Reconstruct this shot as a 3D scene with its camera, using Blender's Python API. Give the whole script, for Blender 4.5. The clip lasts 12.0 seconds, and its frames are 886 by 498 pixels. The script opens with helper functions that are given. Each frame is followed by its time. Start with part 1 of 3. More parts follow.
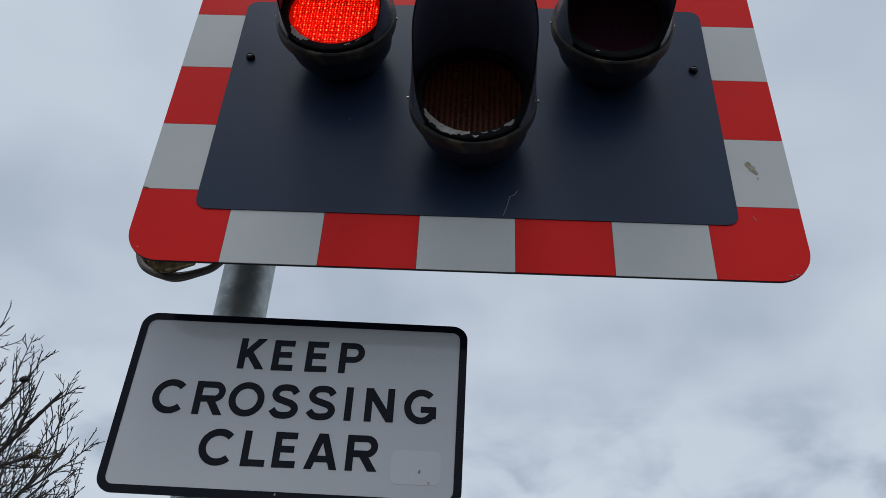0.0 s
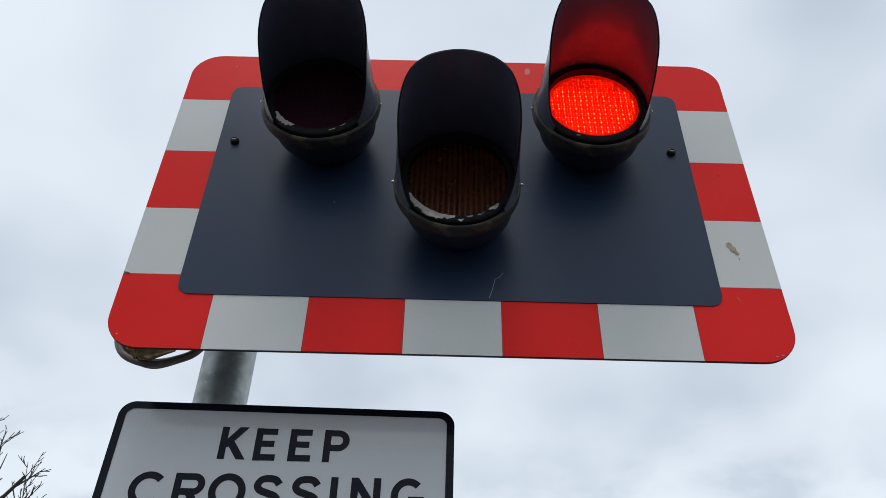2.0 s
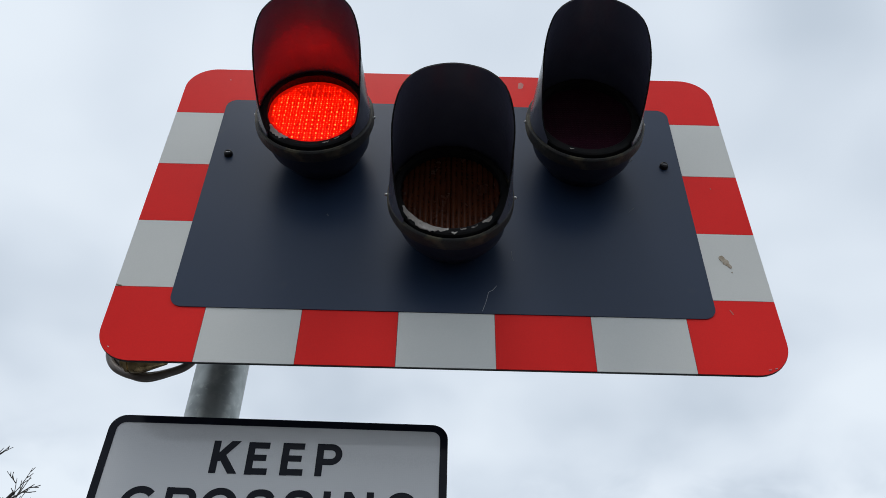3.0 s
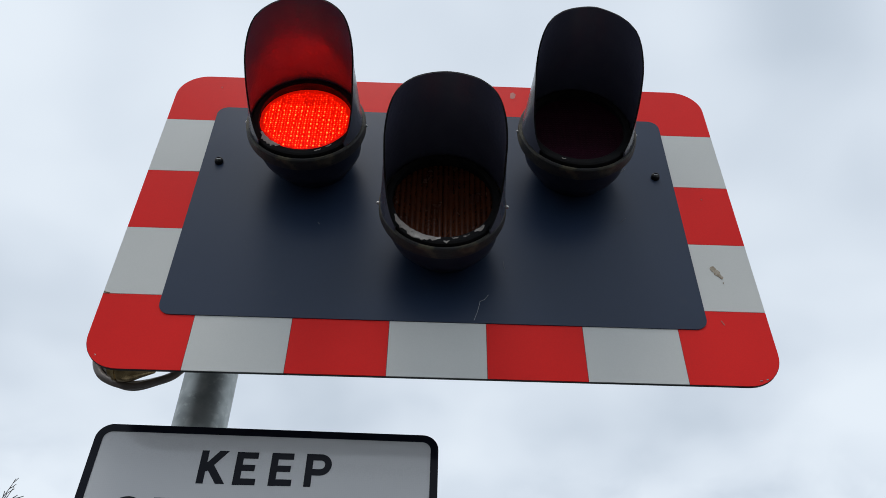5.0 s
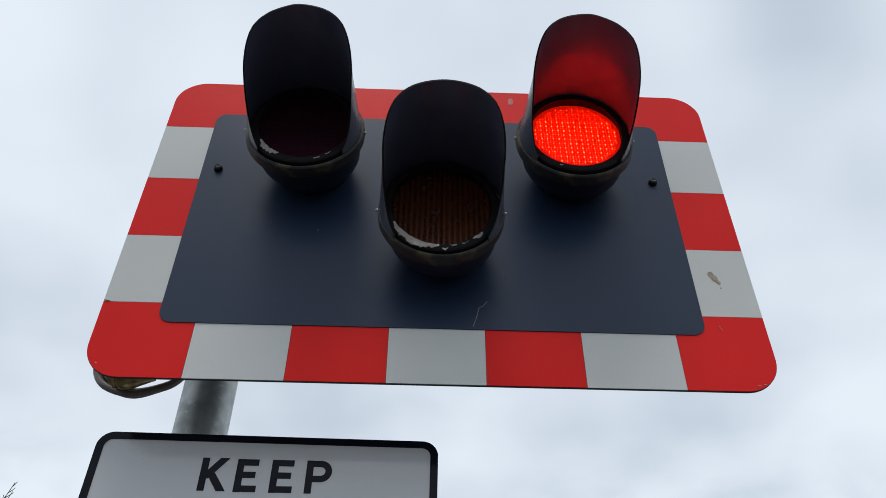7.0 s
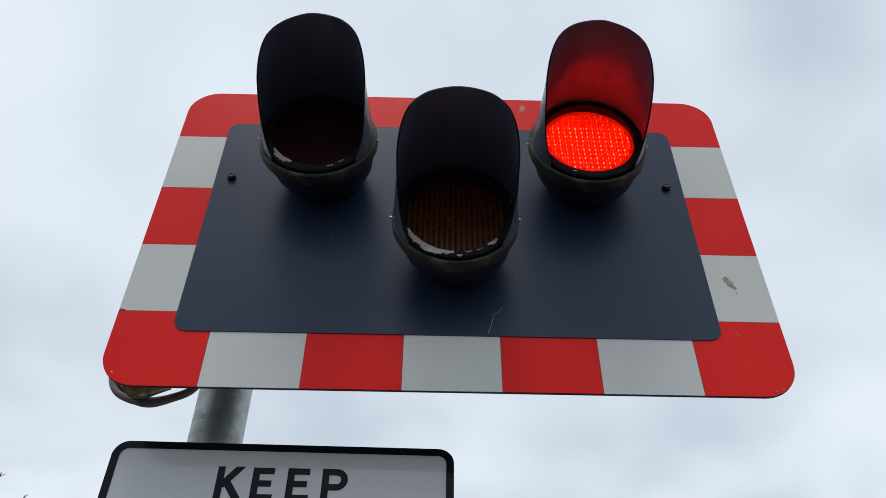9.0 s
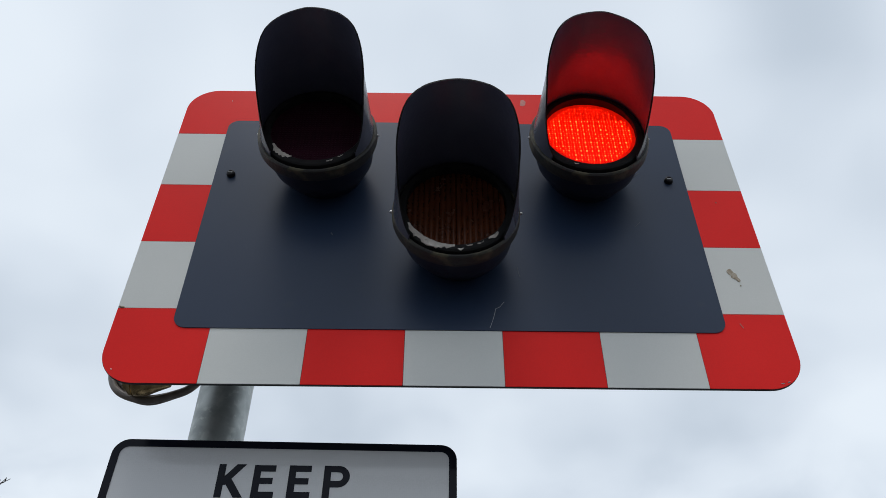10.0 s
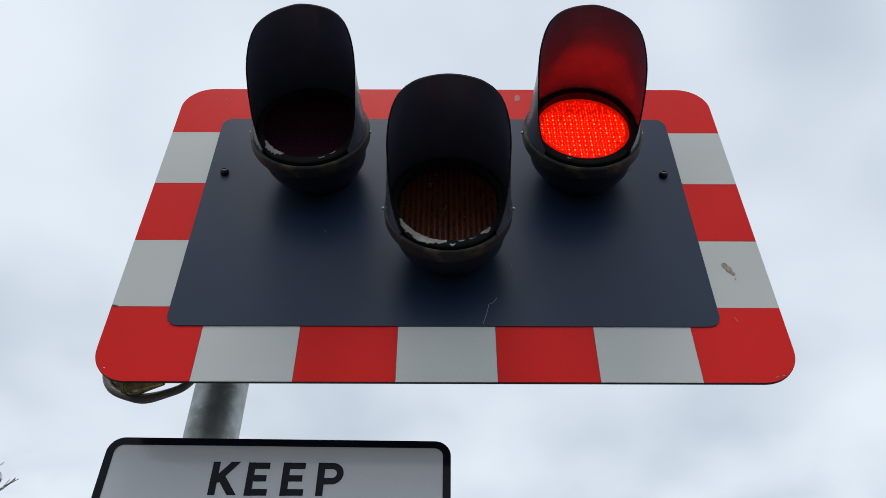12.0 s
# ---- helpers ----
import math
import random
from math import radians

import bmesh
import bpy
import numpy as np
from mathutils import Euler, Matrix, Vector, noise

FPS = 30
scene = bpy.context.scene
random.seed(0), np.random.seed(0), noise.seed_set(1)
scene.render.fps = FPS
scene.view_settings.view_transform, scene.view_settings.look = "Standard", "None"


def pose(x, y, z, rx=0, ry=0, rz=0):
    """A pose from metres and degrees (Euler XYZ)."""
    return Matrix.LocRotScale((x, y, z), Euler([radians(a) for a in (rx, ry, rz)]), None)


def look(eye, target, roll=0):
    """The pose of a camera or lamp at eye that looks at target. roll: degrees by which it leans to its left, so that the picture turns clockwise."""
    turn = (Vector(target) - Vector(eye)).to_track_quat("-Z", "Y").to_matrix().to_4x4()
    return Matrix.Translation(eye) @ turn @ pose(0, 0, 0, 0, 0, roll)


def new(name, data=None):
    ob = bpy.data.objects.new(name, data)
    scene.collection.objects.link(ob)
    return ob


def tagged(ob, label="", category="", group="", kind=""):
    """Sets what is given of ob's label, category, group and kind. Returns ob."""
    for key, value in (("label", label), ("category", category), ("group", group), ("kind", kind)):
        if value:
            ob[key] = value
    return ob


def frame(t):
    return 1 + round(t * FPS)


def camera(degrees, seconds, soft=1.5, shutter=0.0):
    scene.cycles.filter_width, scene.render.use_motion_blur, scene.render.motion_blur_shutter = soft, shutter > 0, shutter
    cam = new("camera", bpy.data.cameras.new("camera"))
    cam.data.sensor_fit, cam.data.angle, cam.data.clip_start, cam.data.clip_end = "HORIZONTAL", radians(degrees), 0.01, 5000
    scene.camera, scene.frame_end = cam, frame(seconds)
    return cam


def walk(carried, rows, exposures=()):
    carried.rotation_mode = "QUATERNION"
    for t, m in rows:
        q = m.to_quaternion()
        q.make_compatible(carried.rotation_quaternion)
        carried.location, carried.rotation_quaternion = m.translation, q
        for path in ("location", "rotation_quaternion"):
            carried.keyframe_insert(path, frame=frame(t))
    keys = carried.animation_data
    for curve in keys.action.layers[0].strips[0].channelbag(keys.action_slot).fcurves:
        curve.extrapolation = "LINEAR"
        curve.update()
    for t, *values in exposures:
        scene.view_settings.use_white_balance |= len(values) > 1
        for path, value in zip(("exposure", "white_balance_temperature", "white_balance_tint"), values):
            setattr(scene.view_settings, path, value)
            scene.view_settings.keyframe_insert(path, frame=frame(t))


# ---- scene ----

cam = camera(59.5, 12.0, soft=0.75)
PATH = [
    (0, (0.002, -1.063, 1.655), (-0.061, 0.617, 2.739), 3.1),
    (0.1, (-0.004, -1.072, 1.66), (-0.067, 0.577, 2.79), 3.1),
    (0.2, (-0.003, -1.08, 1.665), (-0.07, 0.551, 2.821), 3.1),
    (0.3, (-0.004, -1.081, 1.666), (-0.067, 0.533, 2.845), 3.1),
    (0.5, (-0.005, -1.079, 1.667), (-0.06, 0.506, 2.885), 2.9),
    (0.7, (-0.007, -1.077, 1.669), (-0.054, 0.502, 2.916), 2.65),
    (1, (-0.011, -1.075, 1.673), (-0.047, 0.497, 2.909), 2.3),
    (1.2, (-0.012, -1.072, 1.673), (-0.041, 0.507, 2.889), 2.15),
    (1.3, (-0.013, -1.071, 1.672), (-0.038, 0.513, 2.881), 2.04),
    (1.5, (-0.014, -1.068, 1.672), (-0.033, 0.523, 2.884), 1.8),
    (1.8, (-0.015, -1.069, 1.673), (-0.026, 0.511, 2.914), 1.70),
    (2, (-0.015, -1.07, 1.674), (-0.021, 0.503, 2.909), 1.5),
    (2.3, (-0.016, -1.069, 1.673), (-0.017, 0.500, 2.911), 1.48),
    (2.5, (-0.016, -1.069, 1.672), (-0.013, 0.498, 2.916), 1.3),
    (2.8, (-0.015, -1.068, 1.672), (-0.009, 0.488, 2.925), 1.21),
    (3, (-0.015, -1.068, 1.672), (-0.005, 0.482, 2.937), 1.2),
    (3.2, (-0.014, -1.07, 1.674), (-0.004, 0.477, 2.941), 1.3),
    (4.8, (-0.02, -1.066, 1.675), (0.016, 0.469, 2.956), 0.9),
    (5, (-0.019, -1.062, 1.673), (0.018, 0.469, 2.959), 0.9),
    (5.5, (-0.02, -1.061, 1.671), (0.022, 0.469, 2.958), 0.8),
    (6, (-0.019, -1.067, 1.674), (0.029, 0.466, 2.957), 0.8),
    (6.5, (-0.021, -1.072, 1.674), (0.027, 0.458, 2.962), 0.8),
    (6.7, (-0.02, -1.073, 1.675), (0.025, 0.456, 2.963), 0.7),
    (8.3, (-0.029, -1.069, 1.678), (0.002, 0.455, 2.972), 0.6),
    (8.5, (-0.032, -1.068, 1.673), (-0.003, 0.45, 2.976), 0.7),
    (9, (-0.032, -1.068, 1.673), (-0.01, 0.445, 2.981), 0.6),
    (9.5, (-0.03, -1.063, 1.672), (-0.012, 0.452, 2.978), 0.4),
    (10, (-0.028, -1.051, 1.67), (-0.014, 0.458, 2.982), 0.3),
    (10.5, (-0.027, -1.058, 1.673), (-0.015, 0.454, 2.982), 0.4),
    (11, (-0.029, -1.06, 1.672), (-0.021, 0.452, 2.982), 0.6),
    (11.5, (-0.026, -1.059, 1.674), (-0.02, 0.454, 2.981), 0.5),
    (11.8, (-0.013, -1.052, 1.672), (-0.015, 0.461, 2.991), 0.59),
    (12, (-0.005, -1.047, 1.67), (-0.007, 0.466, 2.977), 0.2),
]
EXPOSURES = [(0.0, -0.48, 6220, 10.5), (0.1, -0.44, 6230, 10.5), (0.5, -0.36, 6280, 11), (1.0, -0.26, 6340, 10), (1.5, 0.0, 6480, 10), (12.0, 0.0, 6500, 10)]
walk(cam, [(t, look(eye, target, roll)) for t, eye, target, roll in PATH], EXPOSURES)

# ---- daylight: an overcast sky and a broad, weak sun ----
SUN_HEIGHT, SUN_TURN = 66.0, 192.0


def overcast_world():
    world = bpy.data.worlds.new("overcast_sky")
    scene.world = world
    world.use_nodes = True
    nt = world.node_tree
    nt.nodes.clear()
    n, link = nt.nodes.new, nt.links.new
    out, bg = n("ShaderNodeOutputWorld"), n("ShaderNodeBackground")
    sky = n("ShaderNodeTexSky")
    sky.sky_type, sky.sun_disc = "NISHITA", False
    sky.sun_elevation, sky.sun_rotation = radians(SUN_HEIGHT), radians(SUN_TURN)
    thin = n("ShaderNodeMix")
    thin.data_type, thin.blend_type = "RGBA", "MULTIPLY"
    thin.inputs[0].default_value = 1.0
    thin.inputs[7].default_value = (0.1, 0.1, 0.1, 1)
    link(sky.outputs[0], thin.inputs[6])
    # clouds lie on a level sheet overhead
    co, sep = n("ShaderNodeTexCoord"), n("ShaderNodeSeparateXYZ")
    link(co.outputs["Generated"], sep.inputs[0])
    low = n("ShaderNodeMath")
    low.operation = "MAXIMUM"
    low.inputs[1].default_value = 0.0
    link(sep.outputs[2], low.inputs[0])
    lift = n("ShaderNodeMath")
    lift.operation = "ADD"
    lift.inputs[1].default_value = 0.4
    link(low.outputs[0], lift.inputs[0])
    flat = []
    for axis in (0, 1):
        d = n("ShaderNodeMath")
        d.operation = "DIVIDE"
        link(sep.outputs[axis], d.inputs[0])
        link(lift.outputs[0], d.inputs[1])
        flat.append(d)
    place = n("ShaderNodeCombineXYZ")
    link(flat[0].outputs[0], place.inputs[0])
    link(flat[1].outputs[0], place.inputs[1])
    place.inputs[2].default_value = CLOUD_SEED
    big, small = n("ShaderNodeTexNoise"), n("ShaderNodeTexNoise")
    for tex, scale, detail, warp in ((big, 1.8, 2.2, 0.25), (small, 4.2, 2.6, 0.15)):
        tex.inputs["Scale"].default_value, tex.inputs["Detail"].default_value = scale, detail
        tex.inputs["Roughness"].default_value, tex.inputs["Distortion"].default_value = 0.5, warp
        link(place.outputs[0], tex.inputs["Vector"])
    both = n("ShaderNodeMix")
    clump = n("ShaderNodeMapRange")
    clump.inputs[1].default_value, clump.inputs[2].default_value = 0.2, 0.75
    clump.inputs[3].default_value, clump.inputs[4].default_value = 0.52, 0.22
    link(sep.outputs[2], clump.inputs[0])
    link(clump.outputs[0], both.inputs[0])
    link(big.outputs[0], both.inputs[2])
    link(small.outputs[0], both.inputs[3])
    # lower down, smaller heaps with clearer edges
    heaps, edges, near, stacked = n("ShaderNodeTexNoise"), n("ShaderNodeMapRange"), n("ShaderNodeMapRange"), n("ShaderNodeMix")
    heaps.inputs["Scale"].default_value, heaps.inputs["Detail"].default_value = 6.5, 4.0
    heaps.inputs["Roughness"].default_value, heaps.inputs["Distortion"].default_value = 0.5, 0.3
    link(place.outputs[0], heaps.inputs["Vector"])
    edges.inputs[1].default_value, edges.inputs[2].default_value, edges.inputs[3].default_value, edges.inputs[4].default_value = 0.36, 0.62, 0.34, 0.66
    link(heaps.outputs[0], edges.inputs[0])
    near.inputs[1].default_value, near.inputs[2].default_value, near.inputs[3].default_value, near.inputs[4].default_value = 0.27, 0.43, 0.85, 0.0
    link(sep.outputs[2], near.inputs[0])
    link(near.outputs[0], stacked.inputs[0])
    link(both.outputs[0], stacked.inputs[2])
    link(edges.outputs[0], stacked.inputs[3])
    ramp = n("ShaderNodeValToRGB")
    ramp.color_ramp.interpolation = "B_SPLINE"
    e = ramp.color_ramp.elements
    e[0].position, e[0].color = 0.32, (*CLOUD_DARK, 1)
    e[1].position, e[1].color = 0.60, (*CLOUD_BRIGHT, 1)
    mid = e.new(0.46)
    mid.color = (*CLOUD_MID, 1)
    link(stacked.outputs[0], ramp.inputs[0])
    cover = n("ShaderNodeMix")
    cover.data_type = "RGBA"
    cover.inputs[0].default_value = 0.93
    link(thin.outputs[2], cover.inputs[6])
    link(ramp.outputs[0], cover.inputs[7])
    link(cover.outputs[2], bg.inputs[0])
    bg.inputs[1].default_value = 1.0
    link(bg.outputs[0], out.inputs[0])


CLOUD_SEED = 3.7
CLOUD_DARK, CLOUD_MID, CLOUD_BRIGHT = (0.50, 0.58, 0.67), (0.71, 0.79, 0.885), (0.865, 0.942, 1.015)
overcast_world()

sun = new("sun", bpy.data.lights.new("sun", "SUN"))
sun.data.energy, sun.data.angle, sun.data.color = 0.85, radians(22), (1.0, 0.97, 0.92)
sun.matrix_world = look((20 * math.sin(radians(SUN_TURN)), 20 * math.cos(radians(SUN_TURN)), 20 * math.tan(radians(SUN_HEIGHT))), (0, 0, 0))


# ---- materials ----
def material(name, color, rough=0.5, metal=0.0, second=None, scale=8.0, fine=0.0, fine_scale=400.0,
             bump=0.0, bump_scale=200.0, rough_vary=0.0, stain=None, stain_scale=3.0, stain_from=0.6, gloss=0.5):
    """A surface of two tones mixed by broad noise, with fine grain, stains and relief at real size."""
    m = bpy.data.materials.new(name)
    m.use_nodes = True
    nt = m.node_tree
    n, link = nt.nodes.new, nt.links.new
    bsdf = nt.nodes["Principled BSDF"]
    bsdf.inputs["Metallic"].default_value = metal
    bsdf.inputs["Specular IOR Level"].default_value = gloss
    co = n("ShaderNodeTexCoord")

    def noise_at(size, detail=4.0):
        t = n("ShaderNodeTexNoise")
        t.inputs["Scale"].default_value, t.inputs["Detail"].default_value = size, detail
        link(co.outputs["Object"], t.inputs["Vector"])
        return t

    def mixed(fac, a, b):
        x = n("ShaderNodeMix")
        x.data_type = "RGBA"
        link(fac, x.inputs[0])
        for slot, value in ((6, a), (7, b)):
            if isinstance(value, tuple):
                x.inputs[slot].default_value = (*value, 1)
            else:
                link(value, x.inputs[slot])
        return x.outputs[2]

    def window(source, lo, hi):
        r = n("ShaderNodeMapRange")
        r.inputs[1].default_value, r.inputs[2].default_value = lo, hi
        link(source, r.inputs[0])
        return r.outputs[0]

    second = second or tuple(c * 0.85 for c in color)
    broad = noise_at(scale)
    tone = mixed(window(broad.outputs[0], 0.35, 0.65), color, second)
    if fine:
        grain = noise_at(fine_scale, 2.0)
        tone = mixed(window(grain.outputs[0], 0.5 - 0.3, 0.5 + 0.3 / max(fine, 0.01)), tone, tuple(c * 0.6 for c in color))
    if stain:
        spots = noise_at(stain_scale, 6.0)
        tone = mixed(window(spots.outputs[0], stain_from, stain_from + 0.12), tone, stain)
    link(tone, bsdf.inputs["Base Color"])
    if rough_vary:
        r = n("ShaderNodeMapRange")
        r.inputs[3].default_value, r.inputs[4].default_value = rough - rough_vary, rough + rough_vary
        link(broad.outputs[0], r.inputs[0])
        link(r.outputs[0], bsdf.inputs["Roughness"])
    else:
        bsdf.inputs["Roughness"].default_value = rough
    if bump:
        relief = noise_at(bump_scale, 3.0)
        b = n("ShaderNodeBump")
        b.inputs["Strength"].default_value, b.inputs["Distance"].default_value = bump, 0.002
        link(relief.outputs[0], b.inputs["Height"])
        link(b.outputs[0], bsdf.inputs["Normal"])
    return m


def sheeting(name, color, second, cell=0.0035, web=0.86, rough=0.36, gloss=0.16):
    """Retroreflective film: a faint honeycomb of small cells under a glossy skin."""
    m = material(name, color, rough, second=second, scale=4.0, rough_vary=rough * 0.22, stain=tuple(c * 0.86 for c in color), stain_scale=5.0, stain_from=0.68, gloss=gloss)
    nt = m.node_tree
    n, link = nt.nodes.new, nt.links.new
    bsdf = nt.nodes["Principled BSDF"]
    before = bsdf.inputs["Base Color"].links[0].from_socket
    co, cells = n("ShaderNodeTexCoord"), n("ShaderNodeTexVoronoi")
    cells.feature = "DISTANCE_TO_EDGE"
    cells.inputs["Scale"].default_value = 1 / cell
    cells.inputs["Randomness"].default_value = 0.25
    link(co.outputs["Object"], cells.inputs["Vector"])
    r = n("ShaderNodeMapRange")
    r.inputs[1].default_value, r.inputs[2].default_value, r.inputs[3].default_value, r.inputs[4].default_value = 0.02, 0.09, web, 1.0
    link(cells.outputs["Distance"], r.inputs[0])
    x = n("ShaderNodeMix")
    x.data_type, x.blend_type = "RGBA", "MULTIPLY"
    x.inputs[0].default_value = 1.0
    link(before, x.inputs[6])
    link(r.outputs[0], x.inputs[7])
    link(x.outputs[2], bsdf.inputs["Base Color"])
    return m


def glowing(name, color, strength):
    m = bpy.data.materials.new(name)
    m.use_nodes = True
    bsdf = m.node_tree.nodes["Principled BSDF"]
    bsdf.inputs["Base Color"].default_value = (0.3, 0.01, 0.01, 1)
    bsdf.inputs["Roughness"].default_value = 0.3
    bsdf.inputs["Emission Color"].default_value = (*color, 1)
    bsdf.inputs["Emission Strength"].default_value = strength
    return m


def lit_lens():
    """Red glass lit from behind: small square pillows, darker along their joints."""
    m = glowing("lit_red_lens", (1.0, 0.0085, 0.0003), 1.0)
    nt = m.node_tree
    n, link = nt.nodes.new, nt.links.new
    bsdf = nt.nodes["Principled BSDF"]
    bsdf.inputs["Specular IOR Level"].default_value = 0.12
    co, cells, r = n("ShaderNodeTexCoord"), n("ShaderNodeTexVoronoi"), n("ShaderNodeMapRange")
    cells.distance = "CHEBYCHEV"
    cells.inputs["Scale"].default_value, cells.inputs["Randomness"].default_value = 1 / 0.0052, 0.10
    link(co.outputs["Object"], cells.inputs["Vector"])
    r.inputs[1].default_value, r.inputs[2].default_value, r.inputs[3].default_value, r.inputs[4].default_value = 0.18, 0.54, 0.92, 0.28
    link(cells.outputs["Distance"], r.inputs[0])
    link(r.outputs[0], bsdf.inputs["Emission Strength"])
    return m


def galvanised():
    m = material("galvanised_steel", (0.46, 0.49, 0.48), 0.46, 0.5, second=(0.31, 0.335, 0.33), scale=30.0, rough_vary=0.10,
                 stain=(0.50, 0.53, 0.51), stain_scale=80.0, stain_from=0.54, bump=0.2, bump_scale=70.0)
    return m


WHITE = sheeting("white_film", (0.685, 0.685, 0.655), (0.64, 0.648, 0.622), 0.0028, 0.98)
SIGN_WHITE = sheeting("sign_white_film", (0.62, 0.62, 0.625), (0.60, 0.60, 0.61), 0.0030, 0.955, 0.035, 0.48)
PATCH = sheeting("newer_white_film", (0.68, 0.68, 0.685), (0.66, 0.66, 0.67), 0.0036, 0.95, 0.10, 0.42)
RED = sheeting("red_film", (0.86, 0.020, 0.017), (0.80, 0.016, 0.014), 0.0028, 0.97, 0.38, 0.12)
PANEL = material("blue_black_paint", (0.015, 0.028, 0.060), 0.36, second=(0.018, 0.032, 0.066), scale=4.0, rough_vary=0.05, bump=0.03, bump_scale=900.0,
                 stain=(0.025, 0.036, 0.062), stain_scale=16.0, stain_from=0.66, gloss=0.32)
BLACK_FILM = material("black_film", (0.006, 0.007, 0.013), 0.12, second=(0.009, 0.010, 0.016), scale=20.0, gloss=0.12)
ALUMINIUM = material("aluminium_plate", (0.30, 0.31, 0.32), 0.45, 0.8, second=(0.22, 0.22, 0.23), scale=25.0, rough_vary=0.1)
PLATE_BACK = material("dark_painted_back", (0.022, 0.023, 0.026), 0.6, second=(0.035, 0.035, 0.036), scale=9.0, rough_vary=0.1, stain=(0.055, 0.052, 0.046), stain_scale=12.0, stain_from=0.64)
EDGE = material("weathered_plate_edge", (0.06, 0.06, 0.065), 0.6, 0.3, second=(0.03, 0.03, 0.035), scale=30.0)
HOOD = material("weathered_black_plastic", (0.072, 0.075, 0.102), 0.24, second=(0.088, 0.090, 0.112), scale=16.0, rough_vary=0.06, bump=0.12, bump_scale=90.0, stain=(0.10, 0.098, 0.10), stain_scale=14.0, stain_from=0.58, gloss=0.5)
HOOD_INSIDE = material("matt_black_lining", (0.072, 0.074, 0.116), 0.38, second=(0.084, 0.086, 0.128), scale=22.0, rough_vary=0.06, bump=0.3, bump_scale=120.0, gloss=0.42)
HOOD_INSIDE.node_tree.nodes["Principled BSDF"].inputs["Coat Weight"].default_value = 0.3
HOOD_INSIDE.node_tree.nodes["Principled BSDF"].inputs["Coat Roughness"].default_value = 0.24
RING = material("mossy_black_rubber", (0.026, 0.026, 0.028), 0.55, second=(0.044, 0.040, 0.032), scale=22.0, rough_vary=0.12,
                stain=(0.095, 0.084, 0.056), stain_scale=26.0, stain_from=0.50, bump=0.5, bump_scale=160.0, gloss=0.3)
HOUSING = material("black_housing", (0.013, 0.016, 0.032), 0.45, second=(0.017, 0.019, 0.034), scale=18.0, bump=0.1, gloss=0.3)
SEAL = material("black_rubber_seal", (0.009, 0.009, 0.010), 0.6, second=(0.015, 0.014, 0.014), scale=40.0, rough_vary=0.12, gloss=0.12)
CHIPPED = material("flaked_grey_paint", (0.62, 0.57, 0.52), 0.55, second=(0.36, 0.315, 0.28), scale=60.0, stain=(0.06, 0.055, 0.05), stain_scale=90.0, stain_from=0.6, bump=0.4, bump_scale=500.0)
LENS_DARK = material("unlit_red_lens", (0.026, 0.005, 0.012), 0.6, second=(0.018, 0.004, 0.009), scale=40.0, gloss=0.04)
LENS_AMBER = material("amber_lens", (0.066, 0.016, 0.004), 0.26, second=(0.046, 0.011, 0.003), scale=30.0, rough_vary=0.06, gloss=0.4)
LENS_LIT = lit_lens()
LENS_DOT = glowing("lit_red_lens_bead", (1.0, 0.0085, 0.0014), 44.0)
STEEL = material("bright_screw_steel", (0.50, 0.50, 0.50), 0.4, 1.0, scale=200.0)
BOLT = material("black_bolt", (0.010, 0.010, 0.012), 0.5, 0.0, scale=80.0, gloss=0.25)
CABLE = material("brown_cable_sheath", (0.24, 0.20, 0.175), 0.35, second=(0.15, 0.125, 0.11), scale=40.0, bump=0.2, bump_scale=400.0)
BRASS = material("tarnished_brass", (0.62, 0.46, 0.24), 0.18, 0.9, second=(0.22, 0.15, 0.07), scale=70.0, rough_vary=0.1, bump=0.2)
POST = galvanised()
DRIED = material("dried_mud", (0.27, 0.21, 0.14), 0.85, second=(0.47, 0.41, 0.33), scale=160.0, bump=0.4, bump_scale=700.0)
SCRATCH = material("scratched_paint", (0.38, 0.40, 0.42), 0.7, scale=100.0)
CHIP = material("bare_chip", (0.78, 0.78, 0.77), 0.6, scale=100.0)
BLEACHED = material("bleached_red_film", (0.60, 0.20, 0.17), 0.6, scale=150.0)
FAINT = material("rubbed_paint", (0.10, 0.11, 0.13), 0.7, scale=100.0)
BARK = material("dark_wet_bark", (0.040, 0.034, 0.030), 0.85, second=(0.060, 0.052, 0.046), scale=6.0, bump=0.5, bump_scale=60.0)
SEEDS = material("dry_seed_husk", (0.20, 0.15, 0.08), 0.8, second=(0.12, 0.09, 0.05), scale=40.0)
PLUMAGE = material("black_feathers", (0.012, 0.012, 0.014), 0.6, scale=60.0)
GROUND = material("worn_asphalt", (0.055, 0.055, 0.056), 0.9, second=(0.075, 0.073, 0.070), scale=0.8, fine=0.6, fine_scale=120.0, bump=0.5, bump_scale=150.0)


# ---- building blocks ----
def as_mesh(name, bm, mats, smooth=30.0):
    bmesh.ops.recalc_face_normals(bm, faces=bm.faces)
    me = bpy.data.meshes.new(name)
    bm.to_mesh(me)
    bm.free()
    for m in mats if isinstance(mats, (list, tuple)) else (mats,):
        me.materials.append(m)
    if smooth:
        me.shade_smooth()
        me.set_sharp_from_angle(angle=radians(smooth))
    return me


def part(name, bm, mats, parent=None, label="", at=(0, 0, 0), smooth=30.0):
    ob = new(name, as_mesh(name, bm, mats, smooth))
    ob.parent = parent
    ob.location = at
    return tagged(ob, label)


